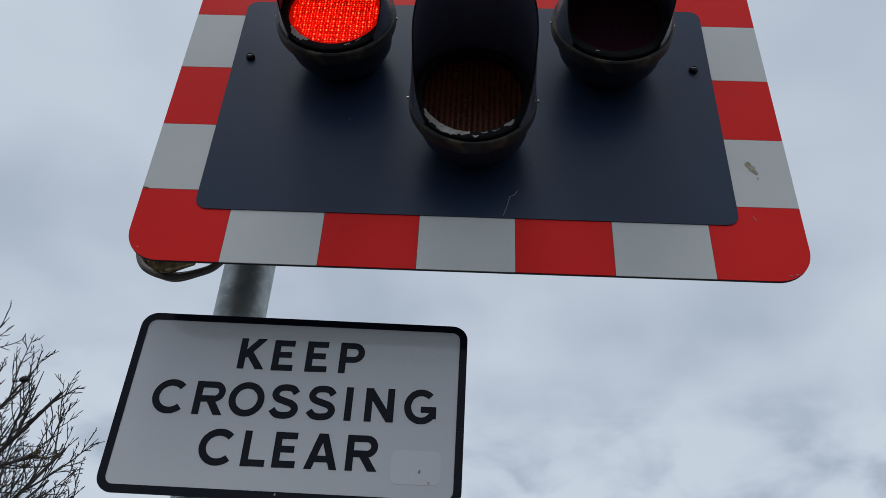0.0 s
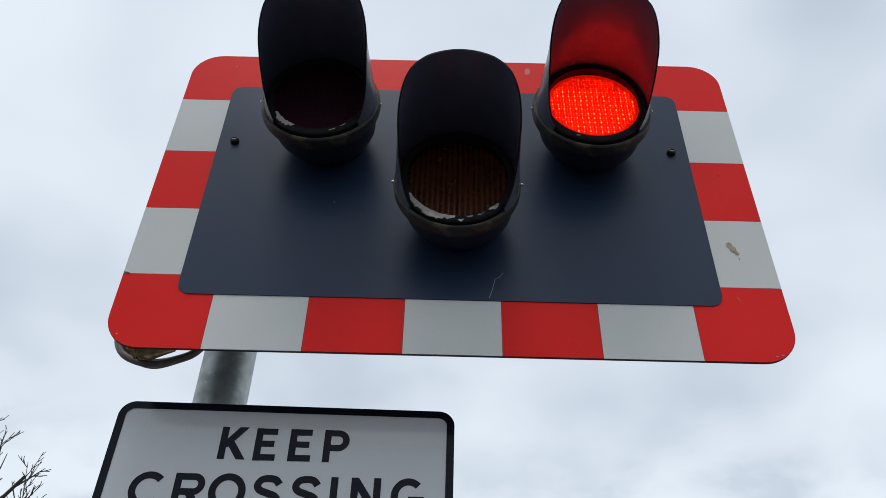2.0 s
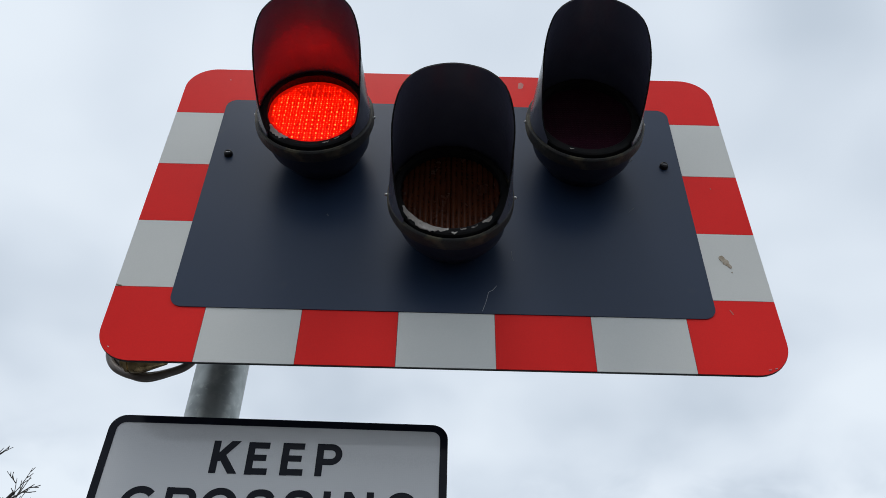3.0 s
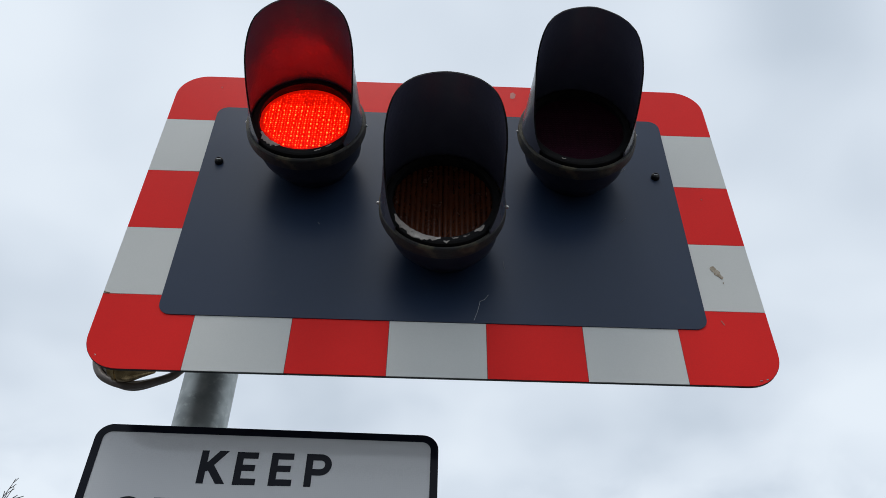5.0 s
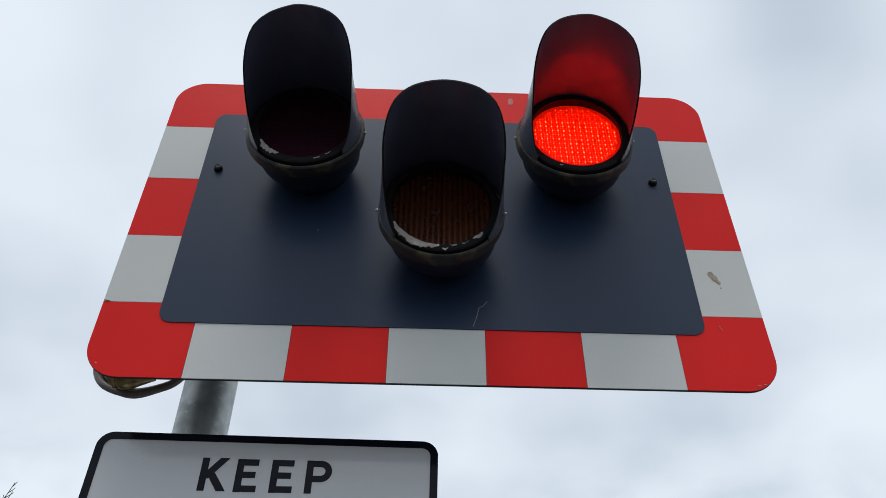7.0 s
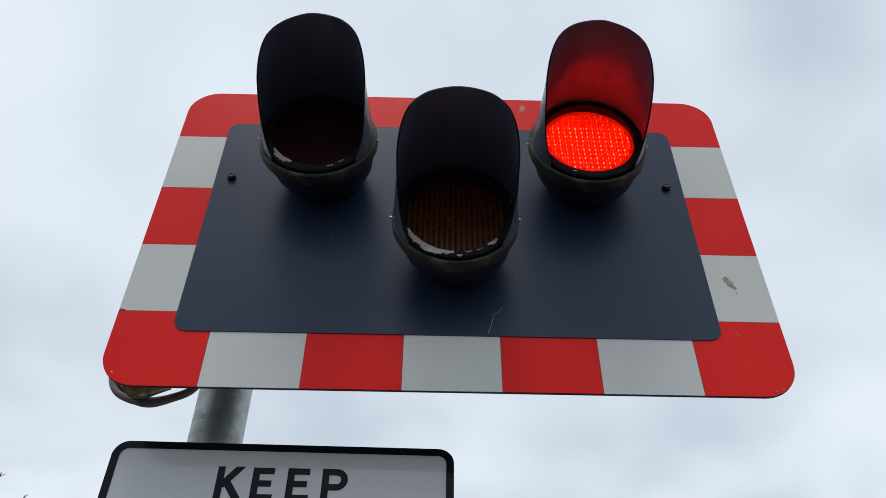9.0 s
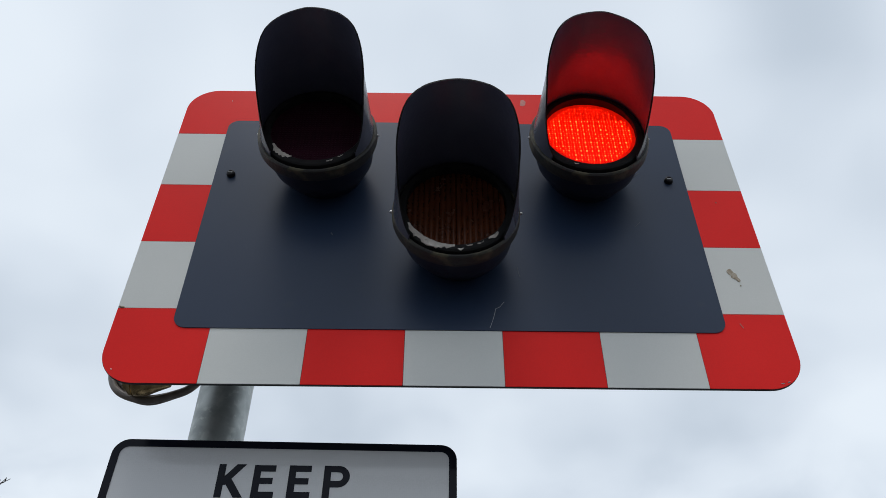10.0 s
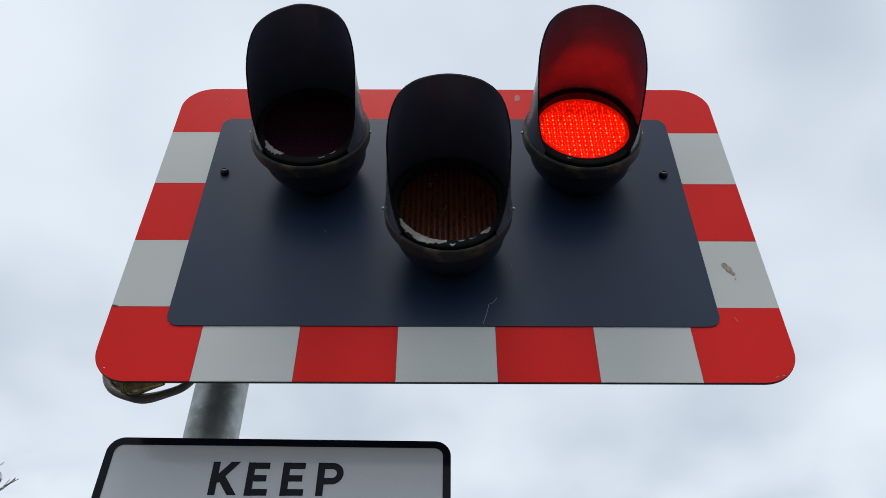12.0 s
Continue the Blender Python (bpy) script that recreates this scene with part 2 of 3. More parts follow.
def outline(x0, x1, z0, z1, radii, steps=8):
    """A rectangle's corners with radii (lower left, lower right, upper right, upper left), anticlockwise."""
    pts = []
    corners = ((x0, z0, 180), (x1, z0, 270), (x1, z1, 0), (x0, z1, 90))
    for (x, z, a0), r in zip(corners, radii):
        if r <= 0:
            pts.append((x, z))
            continue
        cx = x + r if x == x0 else x - r
        cz = z + r if z == z0 else z - r
        for i in range(steps + 1):
            a = radians(a0 + 90 * i / steps)
            pts.append((cx + r * math.cos(a), cz + r * math.sin(a)))
    return pts


def slab(bm, pts, front, back, mat_edge=0):
    """A flat piece facing -y, from its outline."""
    a = [bm.verts.new((x, front, z)) for x, z in pts]
    b = [bm.verts.new((x, back, z)) for x, z in pts]
    bm.faces.new(a)
    bm.faces.new(b[::-1])
    for i in range(len(pts)):
        j = (i + 1) % len(pts)
        f = bm.faces.new((a[i], b[i], b[j], a[j]))
        f.material_index = mat_edge
    return bm


def frame_slab(bm, outer, inner, front, back):
    """A flat frame facing -y between two outlines with as many points."""
    rings = [[bm.verts.new((x, y, z)) for x, z in pts] for pts in (outer, inner) for y in (front, back)]
    of, ob_, inf, inb = rings
    k = len(outer)
    for i in range(k):
        j = (i + 1) % k
        bm.faces.new((of[i], of[j], inf[j], inf[i]))
        bm.faces.new((ob_[j], ob_[i], inb[i], inb[j]))
        bm.faces.new((of[j], of[i], ob_[i], ob_[j]))
        bm.faces.new((inf[i], inf[j], inb[j], inb[i]))
    return bm


def lathe(bm, profile, n=64, closed=False, axis="y"):
    """Turn a profile of (along, radius) about the axis."""
    rings = []
    for d, r in profile:
        ring = []
        for i in range(n):
            a = 2 * math.pi * i / n
            u, v = r * math.cos(a), r * math.sin(a)
            ring.append(bm.verts.new({"y": (u, d, v), "x": (d, u, v), "z": (u, v, d)}[axis]))
        rings.append(ring)
    pairs = list(zip(rings, rings[1:])) + ([(rings[-1], rings[0])] if closed else [])
    for a, b in pairs:
        for i in range(n):
            j = (i + 1) % n
            bm.faces.new((a[i], a[j], b[j], b[i]))
    if not closed:
        bm.faces.new(rings[0])
        bm.faces.new(rings[-1][::-1])
    return bm


def box(bm, x0, x1, y0, y1, z0, z1, bevel=0.0):
    r = bmesh.ops.create_cube(bm, size=1.0, matrix=Matrix.LocRotScale(((x0 + x1) / 2, (y0 + y1) / 2, (z0 + z1) / 2), None, (x1 - x0, y1 - y0, z1 - z0)))
    if bevel:
        edges = list({e for v in r["verts"] for e in v.link_edges})
        bmesh.ops.bevel(bm, geom=edges, offset=bevel, segments=2, affect="EDGES", profile=0.6)
    return bm


def tube(bm, pts, radii, sides=8, cap=True):
    """Sweep a round section along points."""
    pts = [Vector(p) for p in pts]
    rings, side = [], None
    for i, p in enumerate(pts):
        t = (pts[min(i + 1, len(pts) - 1)] - pts[max(i - 1, 0)]).normalized()
        if side is None:
            side = t.orthogonal().normalized()
        side = (side - t * side.dot(t)).normalized()
        up = t.cross(side)
        r = radii[i] if isinstance(radii, (list, tuple)) else radii
        rings.append([bm.verts.new(p + r * (math.cos(a) * side + math.sin(a) * up)) for a in (2 * math.pi * k / sides for k in range(sides))])
    for a, b in zip(rings, rings[1:]):
        for k in range(sides):
            j = (k + 1) % sides
            bm.faces.new((a[k], a[j], b[j], b[k]))
    if cap:
        bm.faces.new(rings[0][::-1])
        bm.faces.new(rings[-1])
    return bm


def curve_points(ctrl, per=8):
    """Points along a smooth curve through the given ones."""
    c = [Vector(p) for p in ctrl]
    out = []
    for i in range(len(c) - 1):
        p0, p1, p2, p3 = c[max(i - 1, 0)], c[i], c[i + 1], c[min(i + 2, len(c) - 1)]
        for k in range(per):
            t = k / per
            out.append(0.5 * (2 * p1 + (p2 - p0) * t + (2 * p0 - 5 * p1 + 4 * p2 - p3) * t * t + (3 * p1 - p0 - 3 * p2 + p3) * t ** 3))
    out.append(c[-1])
    return out


# ---- ground ----
bm = bmesh.new()
bmesh.ops.create_grid(bm, x_segments=40, y_segments=40, size=2000.0)
ground = tagged(part("ground", bm, GROUND, smooth=0), "grey worn asphalt ground under the crossing signal", "ground", kind="structure")

# ---- the post ----
POST_X, POST_Y, POST_R = -0.4141, 0.2039, 0.0472
post = tagged(new("signal_post"), "round galvanised steel post, mottled grey, holding the signal and sign", "post")
post.location = (POST_X, POST_Y, 0)
bm = bmesh.new()
lathe(bm, [(0.0, POST_R), (1.0, POST_R), (2.0, POST_R), (3.0, POST_R)], 48, axis="z")
part("tube", bm, POST, post)
bm = bmesh.new()
lathe(bm, [(2.985, POST_R + 0.003), (3.008, POST_R + 0.003), (3.016, POST_R - 0.006), (3.018, 0.006)], 48, axis="z")
part("cap", bm, HOOD, post, "black plastic cap")

# ---- the crossing signal ----
X0, X1, Z0, Z1 = -0.5620, 0.5572, 2.300, 3.031
STRIPE_X = [X0, -0.40, -0.24, -0.08, 0.08, 0.24, 0.40, X1]
STRIPE_Z = [Z0, 2.4445, 2.5935, 2.7395, 2.8885, Z1]
PANEL_BOX = (-0.463, 0.4520, 2.4050, 2.929)
CORNER = 0.062

signal = tagged(new("crossing_signal"), "level crossing signal, red and white border, two red lamps, one amber", "traffic signal")


def signal_board():
    bm = bmesh.new()
    slab(bm, outline(X0, X1, Z0, Z1, (CORNER,) * 4, 12), 0.0, 0.004, 1)
    part("backing_plate", bm, [PLATE_BACK, EDGE], signal, "dark painted plate with weathered edge")
    front, back = -0.0012, 0.0
    half = 0.0004

    def stripe(x0, x1, z0, z1, k, radii=(0, 0, 0, 0)):
        bm = bmesh.new()
        slab(bm, outline(x0, x1, z0, z1, radii, 12), front, back)
        part("stripe", bm, RED if k % 2 == 0 else WHITE, signal, "red reflective film" if k % 2 == 0 else "white reflective film", smooth=0)

    e = 0.0006
    reach = 0.13
    for row, (z0, z1) in enumerate(((Z0 + e, Z0 + reach), (Z1 - reach, Z1 - e))):
        for i in range(1, 6):
            stripe(STRIPE_X[i] + half, STRIPE_X[i + 1] - half, z0, z1, i)
    for side, (x0, x1) in enumerate(((X0 + e, X0 + reach), (X1 - reach, X1 - e))):
        for i in range(1, 4):
            stripe(x0, x1, STRIPE_Z[i] + half, STRIPE_Z[i + 1] - half, i)
    c = CORNER - e
    stripe(X0 + e, STRIPE_X[1] - half, Z0 + e, STRIPE_Z[1] - half, 0, (c, 0, 0, 0))
    stripe(STRIPE_X[6] + half, X1 - e, Z0 + e, STRIPE_Z[1] - half, 0, (0, c, 0, 0))
    stripe(STRIPE_X[6] + half, X1 - e, STRIPE_Z[4] + half, Z1 - e, 0, (0, 0, c, 0))
    stripe(X0 + e, STRIPE_X[1] - half, STRIPE_Z[4] + half, Z1 - e, 0, (0, 0, 0, c))

    bm = bmesh.new()
    slab(bm, outline(*PANEL_BOX, (0.022,) * 4, 8), -0.0030, -0.0012)
    part("panel", bm, PANEL, signal, "matt blue-black centre panel")

    for x, z in ((-0.431, 2.766), (0.420, 2.762)):
        bm = bmesh.new()
        lathe(bm, [(-0.0030, 0.0084), (-0.0065, 0.0084), (-0.0102, 0.0070), (-0.0115, 0.0048), (-0.0105, 0.0036), (-0.0098, 0.0008)], 20)
        b = part("bolt", bm, BOLT, signal, "black dome-headed bolt", (x, 0, z))
        bm = bmesh.new()
        box(bm, -0.0040, 0.0040, -0.0112, -0.0096, -0.0008, 0.0008)
        part("drive", bm, ALUMINIUM, b, "", smooth=0)

    # rails and clamps that carry the board on the post
    for z in (2.50, 2.86):
        bm = bmesh.new()
        box(bm, -0.50, 0.45, 0.0045, 0.034, z - 0.02, z + 0.02, 0.003)
        rail = part("rail", bm, PLATE_BACK, signal, "dark channel behind the board")
        bm = bmesh.new()
        box(bm, POST_X - 0.03, POST_X + 0.03, 0.034, POST_Y - POST_R + 0.004, z - 0.018, z + 0.018, 0.003)
        part("spacer", bm, ALUMINIUM, rail)
        bm = bmesh.new()
        lathe(bm, [(z - 0.018, POST_R + 0.0005), (z + 0.018, POST_R + 0.0005), (z + 0.018, POST_R + 0.004), (z - 0.018, POST_R + 0.004)], 40, True, "z")
        part("clamp", bm, ALUMINIUM, rail, "", (POST_X, POST_Y, 0))


def profile_at(table, a):
    for (a0, v0), (a1, v1) in zip(table, table[1:]):
        if a0 <= a <= a1:
            return v0 + (v1 - v0) * (a - a0) / (a1 - a0)
    return table[-1][1]


# how far the hood's rim stands forward, by the angle from its top
HOOD_RIM = [(0, 0.307), (32, 0.306), (45, 0.303), (55, 0.298), (63, 0.290), (72, 0.277), (80, 0.262), (90, 0.242), (98, 0.223), (104, 0.203), (110, 0.180), (116, 0.158), (123, 0.139), (132, 0.123)]
HOOD_FOOT = 0.1055
HOOD_R, LENS_R, LENS_Y, LENS_Z = 0.1015, 0.0832, -0.1130, -0.0015


def hood_mesh(grow=1.0, reach=0.0, lop=0.0):
    bm = bmesh.new()
    n, m = 72, 14
    layers = []
    for skin in (0.0, 0.0028):
        grid = []
        for i in range(n + 1):
            a = -132 + 264 * i / n
            end = profile_at(HOOD_RIM, abs(a)) + reach * max(0.0, math.cos(radians(a)))
            # the rim is cut back on its outer shoulder
            end -= abs(lop) * max(0.0, math.sin(radians(min(90.0, max(0.0, (a if lop > 0 else -a) * 1.6)))) - 0.15) * (1.0 if abs(a) < 75 else max(0.0, (105 - abs(a)) / 30))
            row = []
            for k in range(m + 1):
                y = 0.104 + (end - 0.104) * k / m
                # the hood narrows from a wide foot towards its rim
                narrow = min(1.0, max(0.0, y - 0.104) / 0.122) ** 0.72
                rr = HOOD_FOOT * grow ** 0.5 + (HOOD_R * grow * 0.928 - HOOD_FOOT * grow ** 0.5) * narrow - skin
                row.append(bm.verts.new((rr * math.sin(radians(a)), -y, rr * math.cos(radians(a)))))
            grid.append(row)
        layers.append(grid)
    out, inn = layers
    for i in range(n):
        for k in range(m):
            bm.faces.new((out[i][k], out[i][k + 1], out[i + 1][k + 1], out[i + 1][k]))
            bm.faces.new((inn[i][k], inn[i + 1][k], inn[i + 1][k + 1], inn[i][k + 1])).material_index = 2
        bm.faces.new((out[i][m], inn[i][m], inn[i + 1][m], out[i + 1][m])).material_index = 1
        bm.faces.new((out[i][0], out[i + 1][0], inn[i + 1][0], inn[i][0]))
    for k in range(m):
        for i in (0, n):
            bm.faces.new((out[i][k], inn[i][k], inn[i][k + 1], out[i][k + 1]))
    return bm


STRIPS = 12
STRIP_W = 2 * LENS_R / STRIPS


def strip_meshes():
    """The red lens, in upright strips that turn on their own axes: a lit, beaded face and an unlit face."""
    rnd = random.Random(8)
    beads = [[] for _ in range(STRIPS)]
    step = 0.0054
    for ix in range(-16, 17):
        for iz in range(-16, 17):
            x, z = ix * step * 0.98, iz * step * 1.08
            if math.hypot(x, z) > LENS_R - 0.006:
                continue
            main = ix % 2 == 0 and iz % 2 == 0
            x, z = x + rnd.uniform(-0.0006, 0.0006), z + rnd.uniform(-0.0006, 0.0006)
            w = (0.0016 * rnd.uniform(0.5, 1.05) if main else 0.00042 * rnd.uniform(0.3, 1.2)) * (0.4 if z > 0.55 * LENS_R else 1.0)
            beads[min(STRIPS - 1, int((x + LENS_R) / STRIP_W))].append((x, z, w))
    made = []
    for k in range(STRIPS):
        mid = -LENS_R + STRIP_W * (k + 0.5)
        # the strips' square ends lie inside the seal, which gives the lens its round edge
        tall = math.sqrt(LENS_R ** 2 - (abs(mid) - STRIP_W / 2) ** 2) + 0.0015
        half = STRIP_W / 2
        bm = bmesh.new()
        slab(bm, [(-half, -tall), (half, -tall), (half, tall), (-half, tall)], -0.002, 0.002, 1)
        for f in bm.faces:
            if f.calc_center_median().y > 0.0015:
                f.material_index = 1
        for x, z, w in beads[k]:
            x -= mid
            for face, size, long, mat in ((-1, w, 1.6, 2), (1, 0.0025, 1.0, 1)):
                top = bm.verts.new((x, face * 0.0033, z))
                base = [bm.verts.new((x + size * math.cos(q), face * 0.0021, z + long * size * math.sin(q))) for q in (math.pi / 3 * i for i in range(6))]
                for i in range(6):
                    bm.faces.new((top, base[i], base[(i + 1) % 6])).material_index = mat
        made.append((mid, as_mesh("lens_strip", bm, [LENS_LIT, LENS_DARK, LENS_DOT], 0)))
    return made


RED_STRIPS = strip_meshes()


def amber_lens_mesh():
    """A disc with upright flutes, each broken into small pillows."""
    bm = bmesh.new()
    nx, nz = 150, 110
    rows = []
    for iz in range(nz + 1):
        row = []
        for ix in range(nx + 1):
            u, v = -1 + 2 * ix / nx, -1 + 2 * iz / nz
            x, z = u * math.sqrt(1 - v * v / 2) * LENS_R, v * math.sqrt(1 - u * u / 2) * LENS_R
            wave = 0.0036 * math.sqrt(abs(math.sin(math.pi * x / 0.0092))) + 0.00009 * math.sin(2 * math.pi * z / 0.0072)
            row.append(bm.verts.new((x, -wave, z)))
        rows.append(row)
    for a, b in zip(rows, rows[1:]):
        for i in range(nx):
            bm.faces.new((a[i], a[i + 1], b[i + 1], b[i]))
    return bm


def flakes(spans, seed):
    """Ragged flakes of pale paint along the lower lip; angles in degrees from the bottom, negative towards -x."""
    rnd = random.Random(seed)
    bm = bmesh.new()
    for a0, a1, r0, r1 in spans:
        n = max(4, int((a1 - a0) / 2.5))
        inner, outer = [], []
        for i in range(n + 1):
            a = radians(a0 + (a1 - a0) * i / n)
            taper = min(1.0, 0.35 + 2.6 * min(i, n - i) / n)
            lo = r0 + rnd.uniform(0, 0.0016)
            hi = lo + (r1 - r0) * taper * rnd.uniform(0.55, 1.0)
            for r, y, keep in ((lo, -0.1184, inner), (hi, -0.1184, outer)):
                keep.append((r * math.sin(a), y, -r * math.cos(a)))
        f = [[bm.verts.new((x, y - d, z)) for x, y, z in row] for d in (0.0006, -0.002) for row in (inner, outer)]
        for i in range(n):
            bm.faces.new((f[0][i], f[0][i + 1], f[1][i + 1], f[1][i]))
            bm.faces.new((f[1][i], f[1][i + 1], f[3][i + 1], f[3][i]))
            bm.faces.new((f[0][i + 1], f[0][i], f[2][i], f[2][i + 1]))
    return bm


def lamp(x, z, kind, flake_spans, ring_material):
    bm = bmesh.new()
    # a bowl-shaped housing, hollow
    lathe(bm, [(-0.0045, 0.069), (-0.012, 0.073), (-0.026, 0.0830), (-0.044, 0.0935), (-0.060, 0.0970), (-0.108, 0.0985),
               (-0.108, 0.0955), (-0.070, 0.0940), (-0.050, 0.0880), (-0.030, 0.0720), (-0.0150, 0.058), (-0.0100, 0.050), (-0.0100, 0.004), (-0.0045, 0.004)], 64, True)
    for v in bm.verts:
        # the housing is bolted on a few millimetres to one side
        v.co.x += 0.085 * max(0.0, v.co.y + 0.09)
    body = part("lamp", bm, HOUSING, signal, "%s signal lamp in a black hooded housing" % kind, (x, 0, z))
    bm = bmesh.new()
    lathe(bm, [(-0.088, 0.0975), (-0.0870, 0.1050), (-0.089, 0.1086), (-0.093, 0.1099), (-0.1000, 0.1100), (-0.1040, 0.1092), (-0.1075, 0.1096), (-0.1110, 0.1090), (-0.1132, 0.1068), (-0.1128, 0.1035), (-0.098, 0.0980)], 72, True)
    if kind == "amber":
        bmesh.ops.scale(bm, vec=(0.985, 1, 0.985), verts=bm.verts)
    part("ring", bm, ring_material, body, "dirty black rubber clamping ring")
    bm = bmesh.new()
    lathe(bm, [(-0.106, 0.0838), (-0.1168, 0.0840), (-0.1183, 0.0856), (-0.1190, 0.0905), (-0.1186, 0.0955), (-0.1165, 0.0985), (-0.1130, 0.0992), (-0.106, 0.0990)], 72, True)
    for v in bm.verts:
        # the seal stands further forward over the lens than below it
        rad = math.hypot(v.co.x, v.co.z)
        if v.co.y < -0.117 and v.co.z > 0:
            v.co.y -= 0.011 * v.co.z / rad
    part("gasket", bm, SEAL, body, "black lens seal")
    part("hood", hood_mesh(1.035 if kind == "amber" else 1.0, 0.0 if kind == "amber" else 0.004, 0.0 if kind == "amber" else math.copysign(0.009, x)), [HOOD, SEAL, HOOD_INSIDE], body, "long black visor cut away below")
    if kind == "amber":
        part("lens", amber_lens_mesh(), LENS_AMBER, body, "unlit amber fluted lens", (0, LENS_Y, LENS_Z))
    strips = []
    if kind == "red":
        for mid, mesh in RED_STRIPS:
            strip = tagged(new("lens_strip", mesh), "strip of red beaded lens, lit face and unlit face")
            strip.parent = body
            strip.location = (mid, LENS_Y, LENS_Z)
            strips.append(strip)
    if flake_spans:
        for k, span in enumerate(flake_spans):
            part("flake", flakes([span], round(x * 100) + 70 + k), CHIPPED, body, "pale flaked paint on the lower lip", smooth=0)
    for s in (-1, 1):
        bm = bmesh.new()
        lathe(bm, [(0.107, 0.0027), (0.1110, 0.0027), (0.1125, 0.0017), (0.113, 0.0005)], 12, axis="x")
        ob = part("screw", bm, STEEL, body, "bright steel screw", (0, -0.103, 0))
        if s < 0:
            ob.rotation_euler = (0, 0, math.pi)
            ob.location = (0, -0.103, 0)
    return strips


signal_board()
strips_a = lamp(-0.252, 2.771, "red", [(-60, -26, 0.0835, 0.0955), (16, 24, 0.0900, 0.0925), (30, 38, 0.0880, 0.0900)], RING)
strips_b = lamp(0.250, 2.770, "red", [(-24, -19, 0.0900, 0.0925)], RING)
lamp(0.0025, 2.576, "amber", [(-64, -2, 0.0850, 0.0985), (1, 7, 0.0930, 0.0965), (10, 17, 0.0870, 0.0900), (22, 30, 0.0880, 0.0915), (36, 50, 0.0860, 0.0940)], RING)


def board_marks():
    # a smear of dried mud on a white stripe
    rnd = random.Random(4)
    bm = bmesh.new()
    for cx, cz, rx, rz, tilt in ((0.4875, 2.536, 0.0055, 0.0085, -18), (0.4920, 2.528, 0.0052, 0.0080, -25), (0.4968, 2.520, 0.0034, 0.0062, -30), (0.4985, 2.506, 0.0012, 0.0016, 0), (0.4875, 2.525, 0.0013, 0.0025, 0)):
        pts = []
        for i in range(14):
            a = 2 * math.pi * i / 14
            k = rnd.uniform(0.75, 1.15)
            u, v = rx * k * math.cos(a), rz * k * math.sin(a)
            c, s = math.cos(radians(tilt)), math.sin(radians(tilt))
            pts.append((cx + u * c + v * s, cz - u * s + v * c))
        slab(bm, pts, -0.0019 - rnd.uniform(0, 0.0004), -0.0011)
    part("mud_smear", bm, DRIED, signal, "small smear of dried brown mud", smooth=0)
    # a scratch in the panel's paint, and small scuffs on the films
    for pts, r, y in (([(0.060, 2.410), (0.066, 2.428), (0.070, 2.445), (0.0705, 2.449), (0.078, 2.453), (0.085, 2.463)], 0.00042, -0.0031),
                      ([(0.113, 2.540), (0.1135, 2.528), (0.116, 2.518)], 0.0005, -0.0031),
                      ([(-0.222, 2.617), (-0.219, 2.612)], 0.0012, -0.0031),
                      ([(0.335, 2.640), (0.347, 2.652)], 0.0005, -0.0031),
                      ([(0.477, 2.425), (0.481, 2.416)], 0.0011, -0.0013),
                      ([(0.514, 2.3105), (0.519, 2.3110)], 0.0007, -0.0013), ([(0.525, 2.3127), (0.529, 2.3140)], 0.0007, -0.0013),
                      ([(-0.5400, 2.3255), (-0.5380, 2.3240)], 0.0008, -0.0013), ([(-0.5605, 2.4475), (-0.551, 2.4452)], 0.0016, -0.0013),
                      ([(-0.4706, 2.995), (-0.4694, 2.9955)], 0.0014, -0.0013), ([(0.5005, 2.7066), (0.5012, 2.7072)], 0.0016, -0.0013)):
        bm = bmesh.new()
        tube(bm, [(x, y, z) for x, z in pts], r, 5)
        part("scuff", bm, {-0.222: FAINT, 0.335: FAINT, 0.5005: DRIED, -0.5605: DRIED, -0.5400: CHIP, 0.477: BLEACHED, 0.113: FAINT, -0.4706: CHIP}.get(pts[0][0], SCRATCH), signal, "", smooth=0)
    # a wispy pale rub beside one housing
    for k in range(5):
        x, z = 0.349 + 0.0022 * k, 2.7705 + 0.0026 * k
        bm = bmesh.new()
        tube(bm, [(x, -0.0030, z), (x + 0.004, -0.0030, z + 0.003 - 0.0008 * k), (x + 0.0085, -0.0030, z + 0.0045)], [0.0003, 0.0007, 0.0002], 5)
        part("scuff", bm, FAINT, signal, "", smooth=0)
    bm = bmesh.new()
    slab(bm, [(0.145, 2.992), (0.151, 2.990), (0.156, 2.994), (0.158, 3.005), (0.153, 3.012), (0.147, 3.009)], -0.0016, -0.0011)
    part("scuff", bm, BLEACHED, signal, "", smooth=0)


board_marks()

